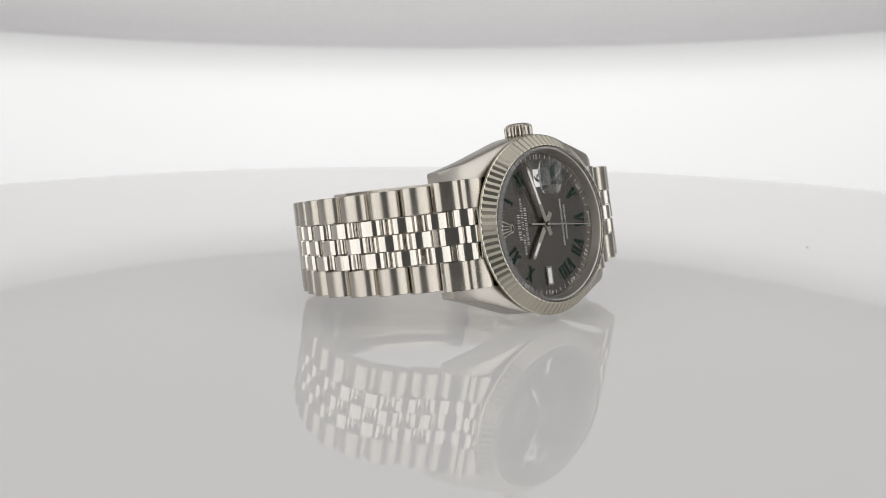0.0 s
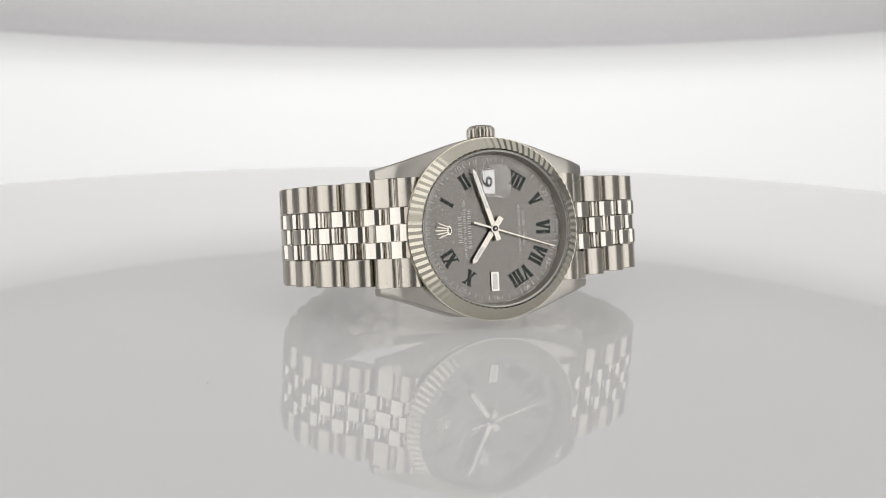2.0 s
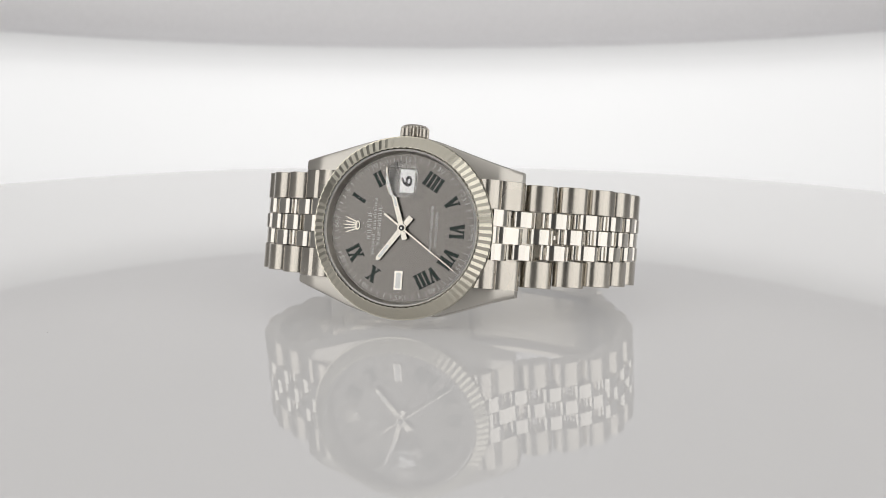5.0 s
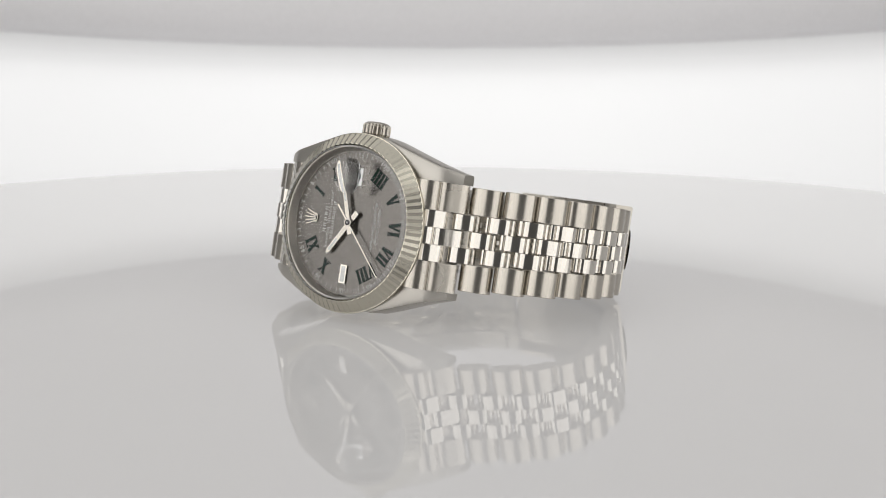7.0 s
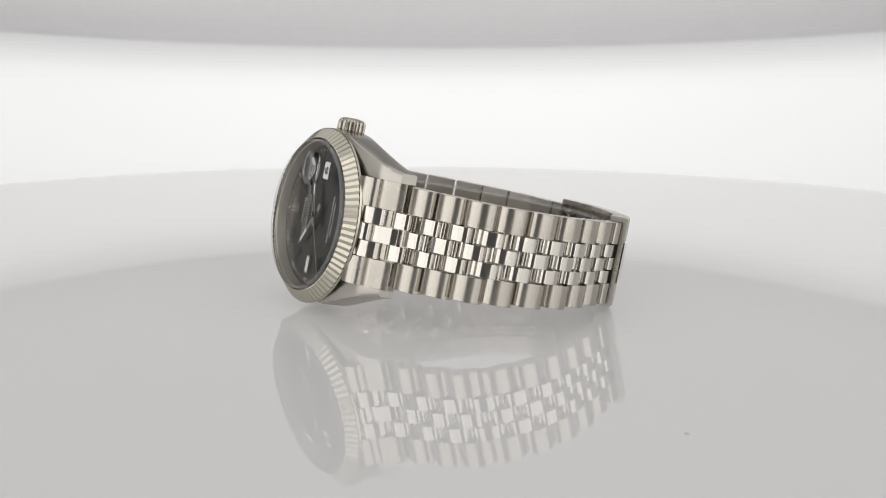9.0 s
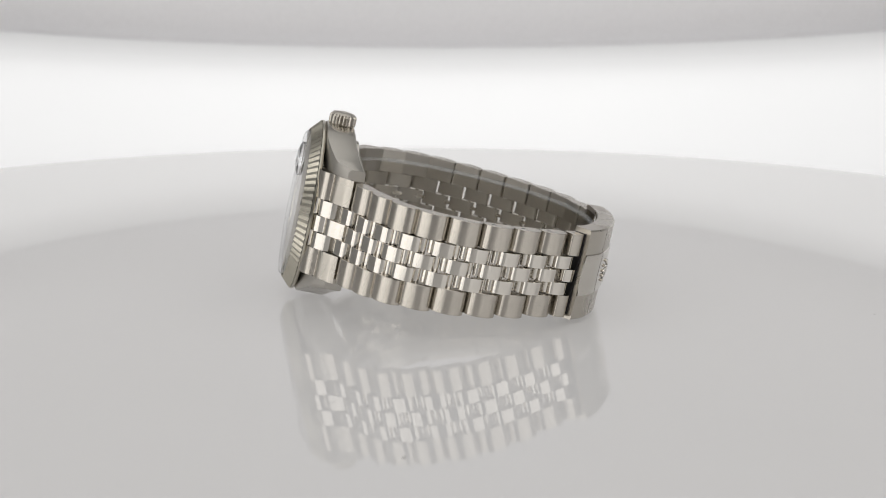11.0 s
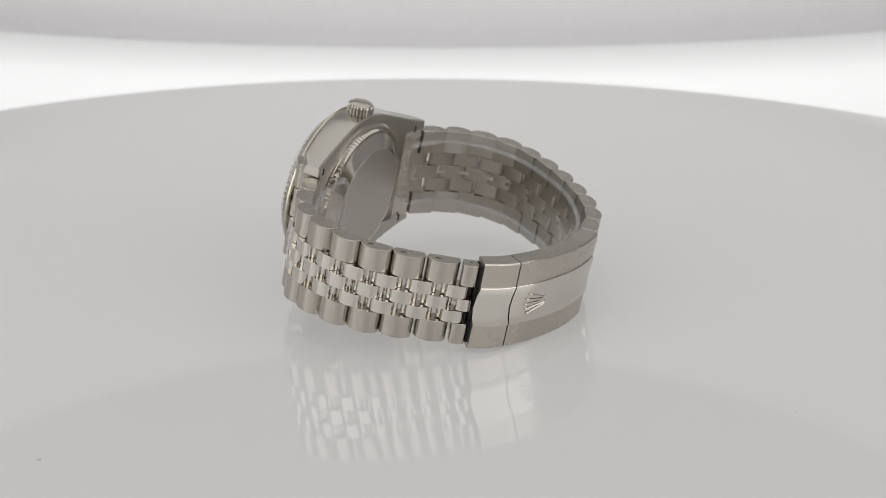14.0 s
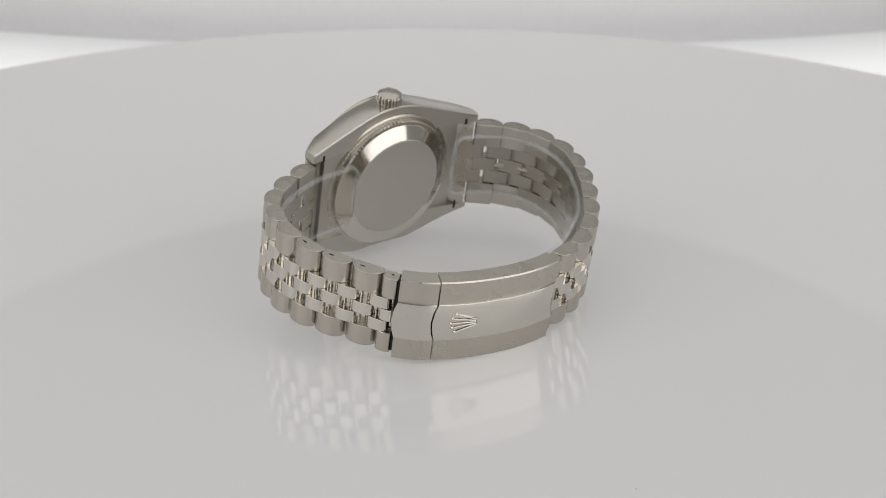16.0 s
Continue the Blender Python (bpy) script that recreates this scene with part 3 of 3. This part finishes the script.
def build_bracelet(name, path, count, w_start, w_end):
    """Five rows of links: the outer and the middle rows in step, the two between half a link on; the last is a half link."""
    s_end_link = next(s for s, p in zip(path.s, path.pts) if abs(p.x) > 23.1)
    pitch = (path.length - (0.6 if count < 10 else 0.1) - s_end_link) / (count + 0.5)

    def frame_at(s, height, off):
        p, t, n = path.at(s)
        if path.flip:
            t = -t
        rot = Matrix(((t.x, n.x, 0), (t.y, n.y, 0), (0, 0, 1))).to_4x4()
        return Matrix.Translation((p.x * MM, p.y * MM, (off + rise(p)) * MM)) @ rot @ Matrix.Diagonal((1, 1, height, 1))

    def width_at(s):
        return w_start + (w_end - w_start) * min(1.0, s / path.length * 1.1)

    bm = bmesh.new()
    secs = []
    for k in range(60):
        s = s_end_link - 1 + (path.length - s_end_link + 0.8) * k / 59
        p, t, n = path.at(s)
        h = width_at(s) * 0.02
        a, b = p - n * 2.9, p - n * 2.5
        secs.append([Vector((q.x * MM, q.y * MM, (z + rise(p)) * MM)) for q, z in ((a, -h), (b, -h), (b, h), (a, h))])
    loft(bm, secs)
    br = part(name, bm, M_POLISHED, watch, "five-row steel bracelet half with brushed outer links")
    # pins between the links
    for k in range(2 * count + 1):
        s = s_end_link + (k + 0.5) * pitch / 2
        h = width_at(s)
        bm = bmesh.new()
        bmesh.ops.create_cone(bm, cap_ends=True, segments=10, radius1=0.45 * MM, radius2=0.45 * MM, depth=h * 0.46 * MM)
        for f in bm.faces:
            f.smooth = len(f.verts) == 4
        m = frame_at(s, 1, 0) @ pose(0, -1.95 * MM, 0)
        part("pin", bm, M_POLISHED, br, m=m)
    outer = domed_link("outer_link", pitch * 0.93, 3.5, M_BRUSHED, 2.6, pitch * 0.88)
    inner = stepped_link("centre_link", pitch * 0.67, pitch * 0.885, 3.0, M_POLISHED)
    half = domed_link("outer_link", pitch * 0.44, 3.0, M_BRUSHED, 0.7, pitch * 0.44)
    half_in = domed_link("centre_link", pitch * 0.42, 3.0, M_POLISHED, 0.7, pitch * 0.42)
    for k in range(count + 1):
        for r, (off, frac) in enumerate(ROWS):
            stepped = r in (1, 3)
            last = k == count and not stepped
            s = s_end_link + (k + (0.25 if last else 0.5)) * pitch - (pitch / 2 if stepped else 0)
            w = width_at(s)
            side = r in (0, 4)
            me = (half if side else half_in) if last else (outer if side else inner)
            ob = part("outer_link" if side else "centre_link", me, None, br)
            ob.matrix_basis = frame_at(s, w * frac * 0.985, w * off)
    if count < 10:
        for k in range(count - 3, count + 1):
            s = s_end_link + (k + (0.25 if k == count else 0.5)) * pitch
            # slot drawn as a flat black plate, its inner shade put into the colour
            bm = bmesh.new()
            bmesh.ops.create_cone(bm, cap_ends=True, segments=10, radius1=0.34 * MM, radius2=0.34 * MM, depth=0.04 * MM,
                                  matrix=Matrix.Diagonal((1.0 if k == count else 1.7, 0.55, 1, 1)))
            part("pin_slot", bm, M_BLACK, br, m=frame_at(s, 1, width_at(s) * 0.4985) @ pose((0 if k == count else -1.2) * MM, -1.9 * MM, 0))
    # end link fixed between the lugs, with two ridges, on a foot that reaches under the first links
    bm = bmesh.new()
    for s0, s1, h, low, top in ((s_end_link - pitch * 0.9, s_end_link + pitch * 0.35, width_at(0) * 0.225, 2.9, 1.5),
                                (s_end_link * 0.35, s_end_link - 0.3, width_at(0) * 0.485, 3.3, 2.2)):
        secs = []
        for k in range(9):
            p, t, n = path.at(s0 + (s1 - s0) * k / 8)
            a, b = p - n * low, p - n * top
            secs.append([Vector((q.x * MM, q.y * MM, (z + rise(p)) * MM)) for q, z in ((a, -h), (b, -h), (b, h), (a, h))])
        loft(bm, secs)
    part("end_link_foot", bm, M_BRUSHED, br)
    for r, (off, frac) in enumerate(ROWS):
        w = width_at(0)
        h = w * frac * 0.985 * MM
        bm = bmesh.new()
        full = s_end_link + 0.05
        ends = [0, full * 0.5, full] if r not in (1, 3) else [0, full * 0.24, s_end_link - pitch * 0.42]
        secs = []
        for a, b in zip(ends, ends[1:]):
            for k in range(9):
                u = -1 + 2 * k / 8
                s = (a + b) / 2 + u * ((b - a) / 2 - 0.05)
                p, t, n = path.at(s)
                o = p + n * (-0.85 * (1 - math.sqrt(max(0.0, 1 - abs(u) ** 2.6))))
                i = p - n * 3.2
                z0, z1 = w * off * MM - h / 2, w * off * MM + h / 2
                secs.append([Vector((o.x * MM, o.y * MM, z0)), Vector((o.x * MM, o.y * MM, z1)), Vector((i.x * MM, i.y * MM, z1)), Vector((i.x * MM, i.y * MM, z0))])
        loft(bm, secs)
        part("end_link", bm, M_BRUSHED if r in (0, 4) else M_POLISHED, br)
    return br


build_bracelet("bracelet_half", Path(RIGHT), 8, 21.5, 17.2)
build_bracelet("bracelet_half", Path(LEFT, flip=True), 11, 21.5, 17.2)


def build_clasp():
    path = Path(CLASP)
    half, split = 9.3, 7.9

    def sweep(s0, s1, prof, n, bow=0.0):
        """prof: (outward, z) millimetres; bow: how far the ends curve out in the middle."""
        secs = []
        for k in range(n + 1):
            sec = []
            for o, z in prof:
                p, t, nn = path.at(s0 + (s1 - s0) * k / n - bow * (1 - (z / 4.3) ** 2))
                sec.append(Vector(((p.x + nn.x * o) * MM, (p.y + nn.y * o) * MM, (z + rise(p) + 0.25) * MM)))
            secs.append(sec)
        bm = bmesh.new()
        loft(bm, secs)
        return bm

    shell = [(-3.7, -half), (-0.25, -half), (0, -half + 0.25), (0, half - 0.25), (-0.25, half), (-3.7, half),
             (-3.7, half - 1), (-1.2, half - 1), (-1.2, -half + 1), (-3.7, -half + 1)]
    panel = [(-0.1, -4.3), (0.22, -4.22), (0.32, -4.0), (0.36, -2.3), (0.37, 0), (0.36, 2.3), (0.32, 4.0), (0.22, 4.22), (-0.1, 4.3)]
    clasp = part("clasp", sweep(split + 0.14, path.length, shell, 28), M_BRUSHED_X, watch, "brushed steel folding clasp with a polished middle")
    part("panel", sweep(split + 0.16, path.length - 0.1, panel, 28, 0.9), M_POLISHED, clasp, "polished middle panel")
    flap = part("clasp_flap", sweep(0, split - 0.14, shell, 10), M_BRUSHED_X, watch, "short brushed opening flap of the clasp")
    part("panel", sweep(0.1, split - 0.16, panel, 10, 0.9), M_POLISHED, flap)
    # Black block put in for the shade in the gap beside the flap.
    part("gap_shade", sweep(-0.45, 1.2, [(-3.4, -8.3), (-1.0, -8.3), (-1.0, 8.3), (-3.4, 8.3)], 4), M_BLACK, clasp, "black block that stands in for shade in the clasp gap")
    part("blade", sweep(0.8, path.length - 1, [(-3.5, -5.6), (-2.7, -5.6), (-2.7, 5.6), (-3.5, 5.6)], 24), M_SATIN, clasp)
    # small raised emblem on the long panel: five prongs with round tips, open towards the flap
    bm = bmesh.new()
    for k in range(5):
        f = (k - 2) / 2
        foot, tip = (split + 8.0, f * 0.7), (split + 3.0 + 0.9 * abs(f) ** 1.5, f * 2.1)
        pts = []
        for (s, z), lift in ((foot, 0.55), (tip, 0.55)):
            p, t, nn = path.at(s)
            pts.append(Vector(((p.x + nn.x * lift) * MM, (p.y + nn.y * lift) * MM, (z + rise(p) + 0.25) * MM)))
        d = pts[1] - pts[0]
        m = Matrix.Translation((pts[0] + pts[1]) / 2) @ d.to_track_quat("Z", "Y").to_matrix().to_4x4()
        bmesh.ops.create_cone(bm, cap_ends=True, segments=8, radius1=0.22 * MM, radius2=0.13 * MM, depth=d.length, matrix=m)
        bmesh.ops.create_icosphere(bm, subdivisions=2, radius=0.36 * MM, matrix=Matrix.Translation(pts[1]))
    for k in range(14):
        a = -math.pi / 2 + math.pi * k / 13
        p, t, nn = path.at(split + 8.0 + 0.5 * math.cos(a))
        bmesh.ops.create_icosphere(bm, subdivisions=1, radius=0.2 * MM, matrix=Matrix.Translation(
            ((p.x + nn.x * 0.52) * MM, (p.y + nn.y * 0.52) * MM, (0.85 * math.sin(a) + rise(p) + 0.25) * MM)))
    for f in bm.faces:
        f.smooth = True
    part("emblem", bm, M_POLISHED, clasp, "small raised steel emblem")


build_clasp()


def build_strip():
    """Clear protective plastic strip lying inside the bracelet."""
    inner = [(10.9, 9.8), (15.7, 10.2), (22.7, 11.3), (28.7, 13.5), (34.8, 17.1), (37.9, 22.0), (38.9, 28.0), (38.1, 34.8), (35.4, 40.8), (30.7, 48.0), (23.9, 54.0), (14.1, 58.0), (4.1, 58.6), (-6.0, 56.3), (-14.3, 51.4), (-20.8, 46.0), (-26.1, 38.8), (-30.0, 31.3), (-31.3, 24.7), (-29.9, 16.8), (-25.7, 12.3), (-18.9, 9.8), (-16.3, 9.3)]
    path = Path(inner)
    N = 110

    def ribbon(prof):
        secs = []
        for k in range(N + 1):
            s = path.length * k / N
            p, t, n = path.at(s)
            e = min(1.0, min(s, path.length - s) / 2.0)
            h = 6.9 - 1.6 * (1 - math.sqrt(max(0.0, 1 - (1 - e) ** 2)))
            secs.append([Vector(((p.x + n.x * o) * MM, (p.y + n.y * o) * MM, (a * h + b + rise(p) + 0.35) * MM)) for o, a, b in prof])
        bm = bmesh.new()
        loft(bm, secs)
        return bm

    st = part("protective_strip", ribbon([(0, -1, 0), (0.3, -1, 0), (0.3, 1, 0), (0, 1, 0)]), M_FILM, watch, "clear plastic protective strip inside the bracelet")
    st.visible_shadow = False
    for sgn in (-1, 1):
        lip = part("strip_edge", ribbon([(-0.3, sgn, 0.02 * sgn), (0.45, sgn, 0.02 * sgn), (0.45, sgn, 0.75 * sgn), (-0.3, sgn, 0.75 * sgn)]), M_MILKY, st, "thick milky edge")
        lip.visible_shadow = False
    for s in (0.0, path.length):
        p, t, n = path.at(s)
        bm = bmesh.new()
        bmesh.ops.create_cube(bm, size=1, matrix=Matrix.Translation((p.x * MM, p.y * MM, (rise(p) + 0.35) * MM))
                              @ Matrix(((t.x, n.x, 0), (t.y, n.y, 0), (0, 0, 1))).to_4x4() @ Matrix.Diagonal((0.75 * MM, 0.7 * MM, 10.4 * MM, 1)))
        lip = part("strip_edge", bm, M_MILKY, st, "thick milky edge")
        lip.visible_shadow = False


build_strip()

# ---- movement ----
TURN = -11.65
TABLE = -0.00065


def motions():
    seat = pose(0.0004, -0.0298, 0.0189, 0, 0, 4.0) @ pose(0, 0, 0, -11.95, 0, 0) @ pose(0, 0, 0, 0, 1.0, 0)
    steps = [k * 0.5 for k in range(33)]
    walk(watch, [(t, pose(0, 0, 0, 0, 0, TURN * (t - 3.5)) @ seat) for t in steps])
    walk(turntable, [(t, pose(0, 0, TABLE, 0, 0, TURN * (t - 3.5))) for t in steps])
    walk(second_hand, [(t, pose(0, -0.00095, 0, 0, 5 + 6 * t, 0)) for t in (0, 2, 4, 6, 8, 10, 12, 14, 16)])
    # the backdrop repeats the camera's swing, so it stays fixed in the camera's view
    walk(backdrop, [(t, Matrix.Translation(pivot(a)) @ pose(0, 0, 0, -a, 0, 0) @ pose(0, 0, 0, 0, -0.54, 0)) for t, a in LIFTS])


motions()
